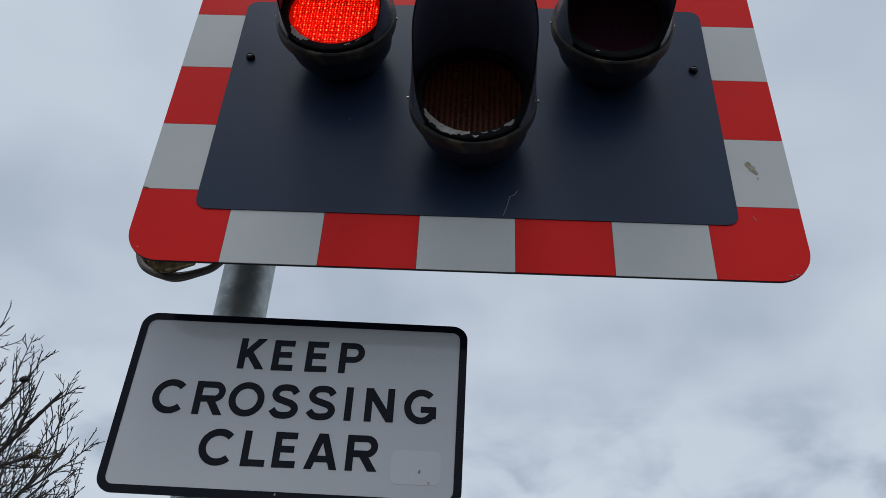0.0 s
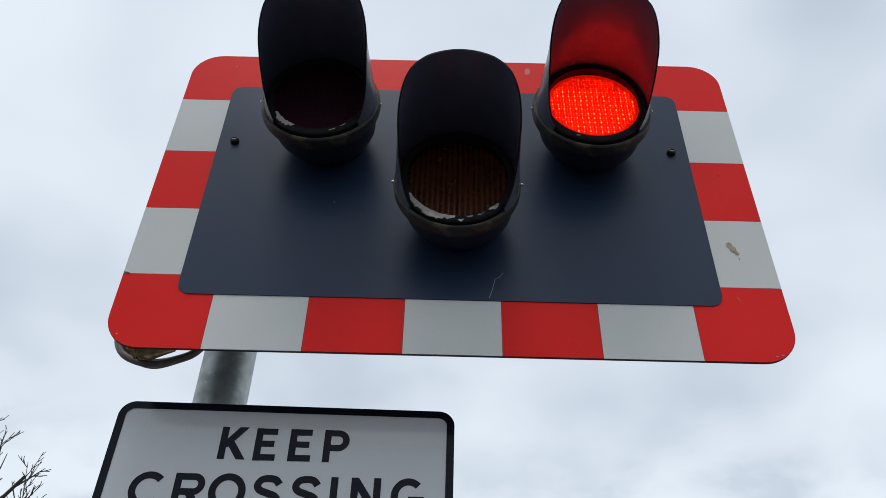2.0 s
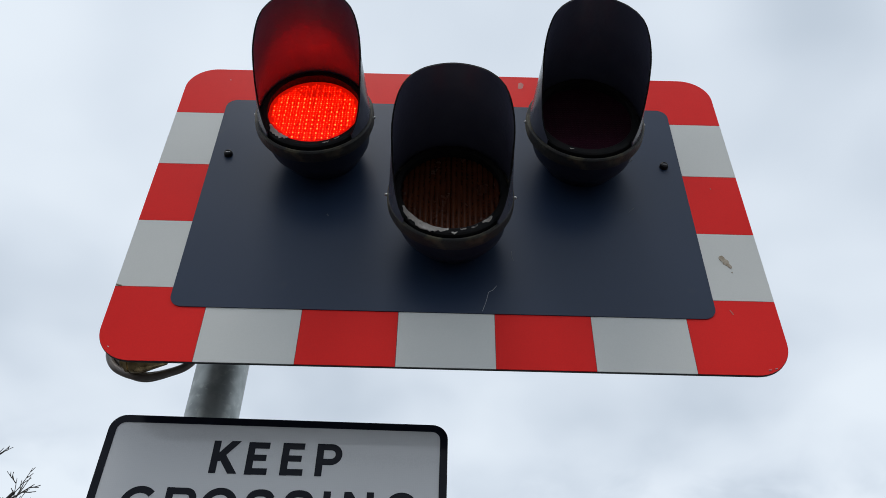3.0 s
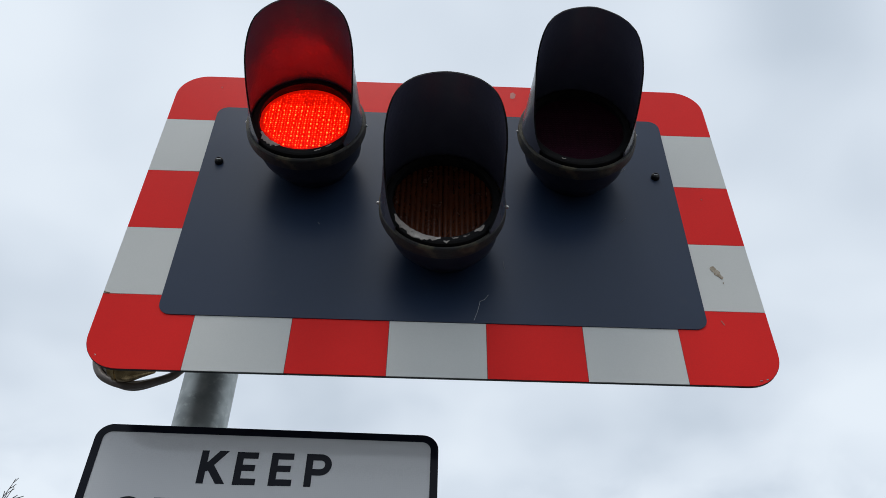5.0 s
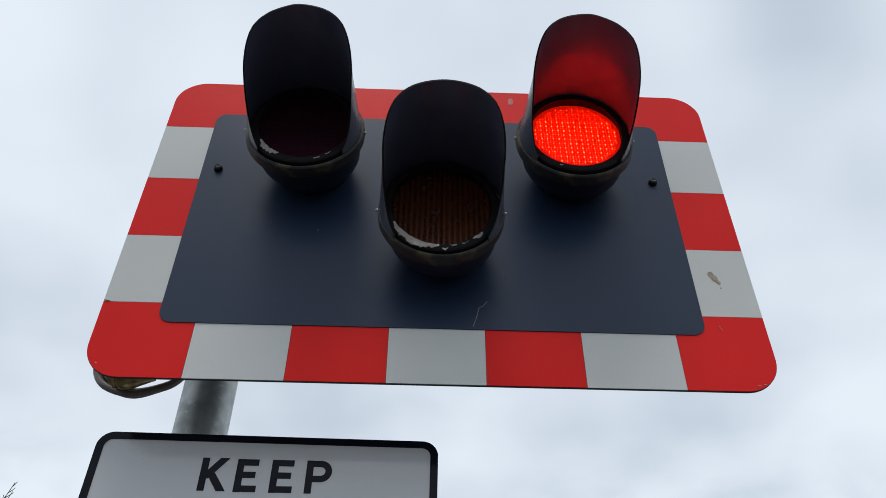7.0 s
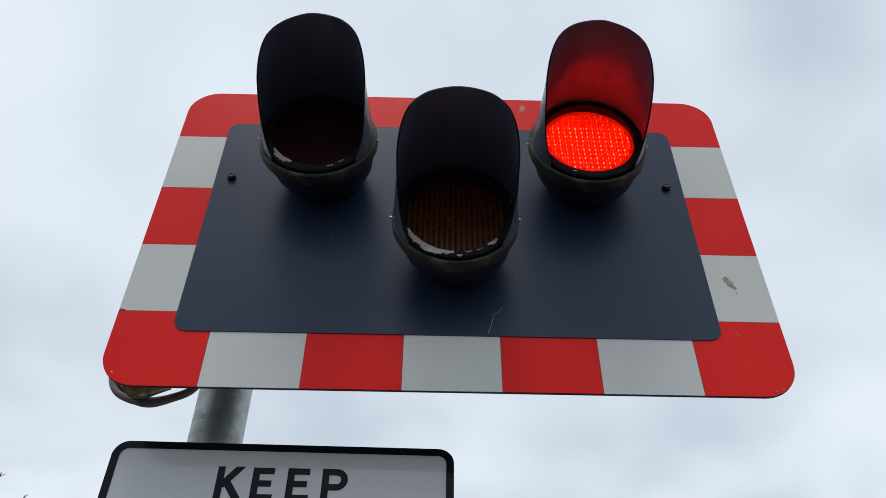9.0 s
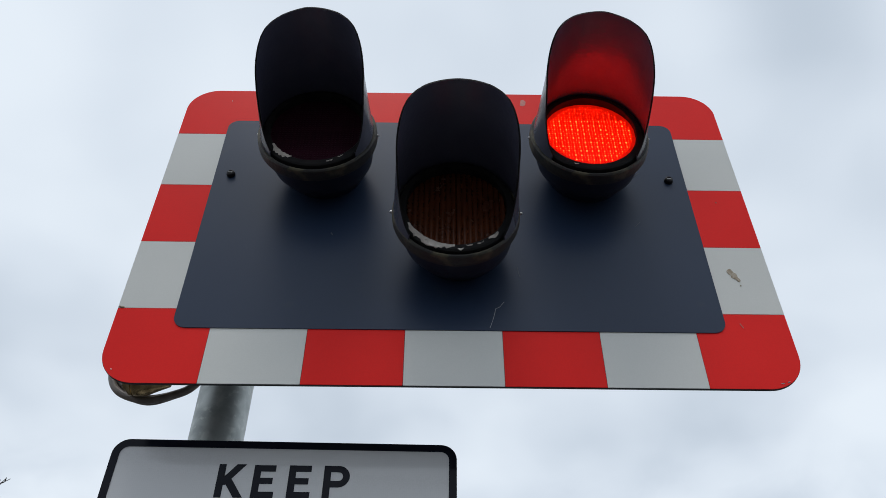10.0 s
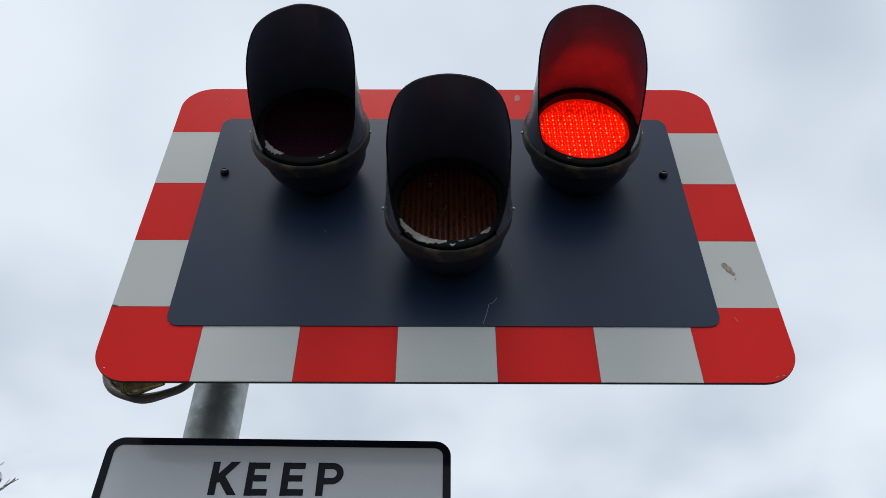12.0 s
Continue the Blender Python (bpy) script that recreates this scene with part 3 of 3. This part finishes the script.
# ---- the notice below the signal ----
SX0, SX1, SZ0, SZ1, SY = -0.5577, 0.0065, 1.9603, 2.2705, 0.130
sign = tagged(new("crossing_sign"), "white rectangular sign with black border and letters, on the post", "sign")
LETTERS = [
    ("K", -0.3781, -0.3335, 2.1736, 2.2300), ("E", -0.3207, -0.2848, 2.1725, 2.2290), ("E", -0.2643, -0.2274, 2.1725, 2.2290), ("P", -0.2079, -0.1657, 2.1725, 2.2290),
    ("C", -0.5063, -0.4530, 2.0906, 2.1500), ("R", -0.4366, -0.3873, 2.0915, 2.1489), ("O", -0.3802, -0.3217, 2.0906, 2.1500), ("S", -0.3125, -0.2632, 2.0895, 2.1489),
    ("S", -0.2519, -0.2027, 2.0895, 2.1489), ("I", -0.1889, -0.1776, 2.0906, 2.1480), ("N", -0.1565, -0.1093, 2.0906, 2.1480), ("G", -0.0930, -0.0407, 2.0895, 2.1489),
    ("C", -0.4120, -0.3576, 2.0094, 2.0690), ("L", -0.3423, -0.3043, 2.0105, 2.0679), ("E", -0.2930, -0.2566, 2.0105, 2.0679), ("A", -0.2427, -0.1904, 2.0105, 2.0679), ("R", -0.1781, -0.1288, 2.0105, 2.0679),
]


STROKE, LAYER = 0.0115, [0]


def ribbon(bm, pts, width=STROKE, closed=False):
    """A flat stroke of even width along points (x, z), with square ends; each further stroke lies a hair proud of the last."""
    k = len(pts)
    LAYER[0] += 1
    face = SY - 0.0004 - 0.00005 * LAYER[0]
    rows = []
    for i in range(k):
        a, b = pts[(i - 1) % k if closed else max(i - 1, 0)], pts[(i + 1) % k if closed else min(i + 1, k - 1)]
        dx, dz = b[0] - a[0], b[1] - a[1]
        n = math.hypot(dx, dz) or 1
        ox, oz = -dz / n * width / 2, dx / n * width / 2
        rows.append([bm.verts.new((pts[i][0] + f * ox, y, pts[i][1] + f * oz)) for f in (1, -1) for y in (face, SY - 0.0001)])
    for i in range(k if closed else k - 1):
        p, q = rows[i], rows[(i + 1) % k]
        for u, v in ((0, 2), (2, 3), (3, 1), (1, 0)):
            bm.faces.new((p[u], p[v], q[v], q[u]))
    if not closed:
        bm.faces.new((rows[0][0], rows[0][1], rows[0][3], rows[0][2]))
        bm.faces.new((rows[-1][2], rows[-1][3], rows[-1][1], rows[-1][0]))


def slant(bm, a, b, width):
    """A slanting stroke from a to b (x, z) with level ends."""
    LAYER[0] += 1
    face = SY - 0.0004 - 0.00005 * LAYER[0]
    half = width / 2 * math.hypot(b[0] - a[0], b[1] - a[1]) / abs(b[1] - a[1])
    f = [[bm.verts.new((x + d, y, z)) for x, z, d in ((a[0], a[1], -half), (a[0], a[1], half), (b[0], b[1], half), (b[0], b[1], -half))] for y in (face, SY - 0.0001)]
    bm.faces.new(f[0])
    for i in range(4):
        bm.faces.new((f[0][i], f[1][i], f[1][(i + 1) % 4], f[0][(i + 1) % 4]))


def oval(cx, cz, rx, rz, a0, a1, n=40):
    return [(cx + rx * math.cos(radians(a0 + (a1 - a0) * i / n)), cz + rz * math.sin(radians(a0 + (a1 - a0) * i / n))) for i in range(n + 1)]


def letter(ch, x0, x1, z0, z1):
    """One bold road-sign capital that fills the given box."""
    bm = bmesh.new()
    LAYER[0] = 0
    t = STROKE
    h = t / 2
    l, r, b, o = x0 + h, x1 - h, z0 + h, z1 - h
    cx, cz, zm = (x0 + x1) / 2, (z0 + z1) / 2, (z0 + z1) / 2
    rx, rz = (r - l) / 2, (o - b) / 2
    if ch in "KEPRLNI":
        ribbon(bm, [(l if ch != "I" else cx, z0), (l if ch != "I" else cx, z1)])
    if ch == "K":
        slant(bm, (l + 0.001, zm - 0.0075), (x1 - 0.0080, z1), t * 1.02)
        slant(bm, (l + 0.0105, zm + 0.003), (x1 - 0.0065, z0), t * 1.05)
    if ch in "EL":
        ribbon(bm, [(x0, b), (x1, b)], t * 0.95)
    if ch == "E":
        ribbon(bm, [(x0, o), (x1 - 0.001, o)], t * 0.95)
        ribbon(bm, [(x0, zm + 0.001), (x1 - 0.004, zm + 0.001)], t * 0.92)
    if ch in "PR":
        low = zm - 0.0015 if ch == "R" else zm - 0.0035
        rad = (o - low) / 2
        ribbon(bm, [(x0, o), (r - rad, o)] + oval(r - rad, (o + low) / 2, rad, rad, 88, -88, 20) + [(r - rad, low), (x0, low)], t * 0.95)
    if ch == "R":
        slant(bm, (cx - 0.001, low + 0.002), (x1 - 0.0066, z0), t * 1.05)
    if ch == "N":
        ribbon(bm, [(r, z0), (r, z1)])
        ribbon(bm, [(l + 0.0005, z1 - 0.003), (r - 0.0005, z0 + 0.003)], t * 1.08)
    if ch == "A":
        slant(bm, (x0 + 0.0062, z0), (cx - 0.0012, z1), t)
        slant(bm, (x1 - 0.0062, z0), (cx + 0.0012, z1), t)
        ribbon(bm, [(x0 + 0.012, z0 + 0.0165), (x1 - 0.012, z0 + 0.0165)], t * 0.9)
    if ch == "O":
        ribbon(bm, oval(cx, cz, rx, rz, 0, 360, 56)[:-1], t, True)
    if ch == "C":
        wide = (x1 - x0 - t) / 1.72
        ribbon(bm, oval(l + wide, cz, wide, rz, 44, 316, 48), t)
    if ch == "G":
        wide = (r - l) / 1.86
        ribbon(bm, oval(l + wide, cz, wide, rz, 46, 328, 48), t)
        ribbon(bm, [(r, z0 + 0.0095), (r, zm - 0.0005)], t)
        ribbon(bm, [(cx + 0.001, zm - 0.005), (x1, zm - 0.005)], t * 0.9)
    if ch == "S":
        w, k = r - l, o - b
        ctrl = [(0.97, 0.80), (0.80, 0.955), (0.50, 1.0), (0.20, 0.945), (0.06, 0.76), (0.18, 0.60), (0.50, 0.505), (0.83, 0.405), (0.96, 0.235), (0.82, 0.055), (0.48, 0.0), (0.18, 0.045), (-0.02, 0.205)]
        ribbon(bm, [(l + p.x * w, b + p.y * k) for p in curve_points([(u, v, 0) for u, v in ctrl], 5)], t)
    for v in bm.verts:
        v.co.z = min(max(v.co.z, z0), z1)
    return bm


def bent(bm, cut=True):
    """The plate's top is bent back a little, more so towards one end."""
    if cut:
        for z in (2.15, 2.165, 2.18, 2.195, 2.21, 2.225, 2.24, 2.255):
            bmesh.ops.bisect_plane(bm, geom=[*bm.verts, *bm.edges, *bm.faces], plane_co=(0, 0, z), plane_no=(0, 0, 1))
    for v in bm.verts:
        along = (v.co.x - SX0) / (SX1 - SX0)
        v.co.y += (0.05 + 0.28 * along) * max(0.0, v.co.z - 2.15) ** 2
    return bm


def crossing_sign():
    bm = bmesh.new()
    slab(bm, outline(SX0, SX1, SZ0, SZ1, (0.0265,) * 4, 8), SY, SY + 0.003, 1)
    lean = Matrix.Rotation(radians(0.42), 4, "Y")
    mid = Vector(((SX0 + SX1) / 2, SY, (SZ0 + SZ1) / 2))
    bmesh.ops.rotate(bm, cent=mid, matrix=lean, verts=bm.verts)
    part("plate", bent(bm), [SIGN_WHITE, EDGE], sign, "white reflective face")
    b = 0.0128
    bm = bmesh.new()
    frame_slab(bm, outline(SX0, SX1, SZ0, SZ1, (0.0265,) * 4, 8), outline(SX0 + b, SX1 - b, SZ0 + b, SZ1 - b, (0.0143,) * 4, 8), SY - 0.0011, SY + 0.0002)
    bmesh.ops.rotate(bm, cent=mid, matrix=lean, verts=bm.verts)
    part("border", bent(bm), BLACK_FILM, sign, "black film border", smooth=0)
    for ch, *span in LETTERS:
        part("letter", bent(letter(ch, *span), False), BLACK_FILM, sign, "black capital letter " + ch, (0.0012, 0, 0), smooth=0)
    bm = bmesh.new()
    slab(bm, outline(-0.1053, -0.0283, 1.9931, 2.0464, (0.0112,) * 4, 6), SY - 0.0004, SY)
    part("patch", bm, PATCH, sign, "paler rounded patch", smooth=0)
    for x, z, r in ((-0.0606, 2.0146, 0.0015), (-0.0611, 2.0115, 0.0010), (-0.0458, 1.9966, 0.0014), (-0.2786, 1.9690, 0.0015)):
        bm = bmesh.new()
        slab(bm, [(x + r * math.cos(a), z + 1.4 * r * math.sin(a)) for a in (math.pi / 4 * k for k in range(8))], SY - 0.0016, SY - 0.0003)
        part("speck", bm, DRIED, sign, "dirt speck", smooth=0)
    for z in (2.044, 2.198):
        bm = bmesh.new()
        box(bm, SX0 + 0.02, SX1 - 0.02, SY + 0.0035, SY + 0.016, z - 0.014, z + 0.014, 0.002)
        rail = part("rail", bm, ALUMINIUM, sign)
        bm = bmesh.new()
        box(bm, POST_X - 0.02, POST_X + 0.02, SY + 0.016, POST_Y - POST_R + 0.004, z - 0.012, z + 0.012, 0.002)
        part("saddle", bm, ALUMINIUM, rail)
        bm = bmesh.new()
        lathe(bm, [(z - 0.012, POST_R + 0.0005), (z + 0.012, POST_R + 0.0005), (z + 0.012, POST_R + 0.003), (z - 0.012, POST_R + 0.003)], 40, True, "z")
        part("clip", bm, ALUMINIUM, rail, "", (POST_X, POST_Y, 0))


crossing_sign()


# ---- cable loop and gland behind the lower corner ----
def cable_loop():
    loop = tagged(new("cable_loop"), "brown sheathed cable looping from a gland behind the board", "cable")
    # three cables lie side by side and close up towards the post
    for inset, d, r in ((0.0, 0.0, 0.0062), (0.004, 0.0095, 0.0056), (0.0095, 0.001, 0.0052)):
        pts = curve_points([(-0.50, 0.050 + d, 2.520), (-0.545 + inset, 0.066 + d, 2.455), (-0.571 + inset, 0.080 + d, 2.400), (-0.576 + inset, 0.085 + d, 2.368), (-0.562 + inset, 0.085 + d, 2.340 + inset),
                            (-0.535 + 0.6 * inset, 0.085 + d, 2.3245 + 0.8 * inset), (-0.503, 0.085 + d, 2.3192 + 0.5 * inset), (-0.468, 0.085 + 0.6 * d, 2.3290 + 0.2 * inset), (-0.436, 0.085 + 0.35 * d, 2.3465), (-0.412, 0.080, 2.385), (-0.395, 0.060, 2.470)], 8)
        bm = bmesh.new()
        tube(bm, pts, r, 14)
        part("cable", bm, CABLE, loop)
    bm = bmesh.new()
    lathe(bm, [(-0.562, 0.008), (-0.560, 0.013), (-0.553, 0.015), (-0.551, 0.019), (-0.545, 0.0215), (-0.537, 0.0228), (-0.529, 0.0222), (-0.519, 0.0195), (-0.508, 0.0150), (-0.497, 0.0110), (-0.486, 0.0070)], 28, axis="x")
    gland = part("gland", bm, BRASS, loop, "tarnished brass gland", (0.022, 0.060, 2.3375))
    bm = bmesh.new()
    lathe(bm, [(-0.5505, 0.0192), (-0.5450, 0.0212), (-0.5450, 0.0230), (-0.5505, 0.0222)], 16, True, axis="x")
    part("lock_nut", bm, BRASS, gland, "brass lock nut")


cable_loop()


# ---- the bare tree behind ----
def bare_tree(base, seed):
    rnd = random.Random(seed)
    tree = tagged(new("bare_tree"), "leafless winter tree with many fine upswept twigs", "tree")
    tree.location = base
    twigs = bmesh.new()

    def wander(p, d, length, steps, lift, wob):
        pts = [p.copy()]
        d = d.copy()
        for _ in range(steps):
            d = (d + Vector((rnd.uniform(-wob, wob), rnd.uniform(-wob, wob), rnd.uniform(-wob, wob) + lift))).normalized()
            p = p + d * (length / steps)
            pts.append(p)
        return pts, d

    def turned(d, spread):
        side = d.orthogonal().normalized()
        side.rotate(Matrix.Rotation(rnd.uniform(0, 2 * math.pi), 3, d))
        a = radians(spread)
        return (d * math.cos(a) + side * math.sin(a)).normalized()

    def outside(p):
        return (p.x / 3.45) ** 2 + (p.y / 3.45) ** 2 + ((p.z - 3.9) / 3.3) ** 2 > rnd.uniform(0.80, 1.08)

    def grow(p, d, length, r, level, bm):
        steps = (9, 7, 5, 4, 3)[level]
        pts, last = wander(p, d, length, steps, (0.012, 0.045, 0.075, 0.09, 0.05)[level], (0.055, 0.075, 0.10, 0.13, 0.15)[level])
        # the crown stops at a rounded, uneven outline
        while len(pts) > 3 and outside(pts[-1]):
            pts.pop()
        steps = len(pts) - 1
        tip = max(0.0042, r * 0.22)
        radii = [r + (tip - r) * (i / steps) ** 0.8 for i in range(steps + 1)]
        tube(bm, pts, radii, (8, 6, 5, 4, 3)[level], False)
        if level >= 1:
            tree_spots.append(Vector(base) + pts[1])
        if level >= 4:
            return
        count = (11, 8, 4, 0)[level]
        for c in range(count):
            f = (0.28, 0.16, 0.14, 0.25)[level] + (0.70, 0.82, 0.84, 0.6)[level] * (c + rnd.uniform(0.1, 0.9)) / count
            i = min(int(f * steps), steps - 1)
            q = pts[i].lerp(pts[i + 1], f * steps - i)
            if outside(q) and level > 0:
                continue
            dd = (pts[i + 1] - pts[i]).normalized()
            share = rnd.uniform(0.34, 0.52) * (1.15 - 0.55 * f) * (0.95, 0.72, 0.72, 0.6)[level]
            rr = max(0.0072, radii[i] * rnd.uniform(0.50, 0.68))
            grow(q, turned(dd, rnd.uniform(26, 44)), length * share, rr, level + 1, bm if level < 1 else twigs)

    bm = bmesh.new()
    trunk, d = wander(Vector((0, 0, 0)), Vector((0.03, 0, 1)), 1.5, 6, 0.0, 0.05)
    tube(bm, trunk, [0.20, 0.165, 0.15, 0.142, 0.138, 0.134, 0.13], 12)
    part("trunk", bm, BARK, tree)
    for k in range(25):
        a = 2.4 * k + rnd.uniform(-0.2, 0.2)
        tilt = radians(10 + 56 * (k / 24) ** 0.75)
        d = Vector((math.cos(a) * math.sin(tilt), math.sin(a) * math.sin(tilt), math.cos(tilt)))
        bm = bmesh.new()
        grow(trunk[-1 - (k % 3)] * 1.0, d, rnd.uniform(4.6, 5.4), rnd.uniform(0.065, 0.09), 0, bm)
        part("limb", bm, BARK, tree)
    crown = part("crown", twigs, BARK, tree, "dense fine dark twigs", smooth=0)
    tagged(crown, kind="stuff")
    return tree


TREE_AT = (-7.75, 8.3, 0.0)
tree_spots = []
tree = bare_tree(TREE_AT, 21)


def seed_heads(tree, near, count):
    """Pale dry seed heads on the twigs about a place: tufts of short spikes."""
    rnd = random.Random(5)
    bm = bmesh.new()
    for spot in sorted(tree_spots, key=lambda p: (p - Vector(near)).length)[:count]:
        for _ in range(9):
            d = Vector((rnd.uniform(-1, 1), rnd.uniform(-1, 1), rnd.uniform(-0.4, 1.2))).normalized()
            p = spot - Vector(TREE_AT)
            tube(bm, [p, p + d * 0.022, p + d * rnd.uniform(0.035, 0.055)], [0.002, 0.0055, 0.001], 4, False)
    tagged(part("seed_heads", bm, SEEDS, tree, "pale dry seed heads", smooth=0), kind="stuff")


def small_bird(near):
    """A small dark bird on the twig that passes nearest to a place."""
    spot = min(tree_spots, key=lambda p: ((p - Vector(near)) * Vector((1.0, 0.3, 1.0))).length)
    bird = tagged(new("bird"), "small dark bird perched among the bare twigs", "bird")
    bird.location = spot + Vector((0, 0, 0.035))
    bird.rotation_euler = (0, radians(-18), radians(15))
    for name, place, size in (("body", (0, 0, 0), (0.062, 0.036, 0.038)), ("head", (0.052, 0, 0.030), (0.024, 0.021, 0.022)), ("tail", (-0.085, 0, -0.012), (0.045, 0.014, 0.006)), ("beak", (0.080, 0, 0.028), (0.011, 0.004, 0.004)), ("leg", (0.008, 0.01, -0.036), (0.003, 0.003, 0.014)), ("leg", (0.008, -0.01, -0.036), (0.003, 0.003, 0.014))):
        bm = bmesh.new()
        bmesh.ops.create_uvsphere(bm, u_segments=12, v_segments=8, radius=1.0, matrix=Matrix.LocRotScale(place, None, size))
        part(name, bm, PLUMAGE, bird)


seed_heads(tree, (-4.62, 7.6, 3.95), 16)
small_bird((-5.11, 7.6, 5.05))


def motions():
    """The two red lamps flash in turn: the strips of each lens swing their lit or their unlit faces forward."""
    first, beat = 0.29, 0.36
    for strips, lit in ((strips_a, True), (strips_b, False)):
        a = 0.0 if lit else 180.0
        rows = [(0.0, a)]
        k = 0
        while first + beat * k < 11.95:
            t = math.floor((first + beat * k) * 10 + 1e-6) / 10
            b = 180.0 - a
            rows += [(t, a), (t + 1 / 30, a + (b - a) / 3), (t + 2 / 30, a + (b - a) * 2 / 3), (t + 0.1, b)]
            a = b
            k += 1
        rows.append((12.0, a))
        for strip, (mid, _) in zip(strips, RED_STRIPS):
            walk(strip, [(t, pose(mid, LENS_Y, LENS_Z, 0, 0, turn)) for t, turn in rows])


motions()
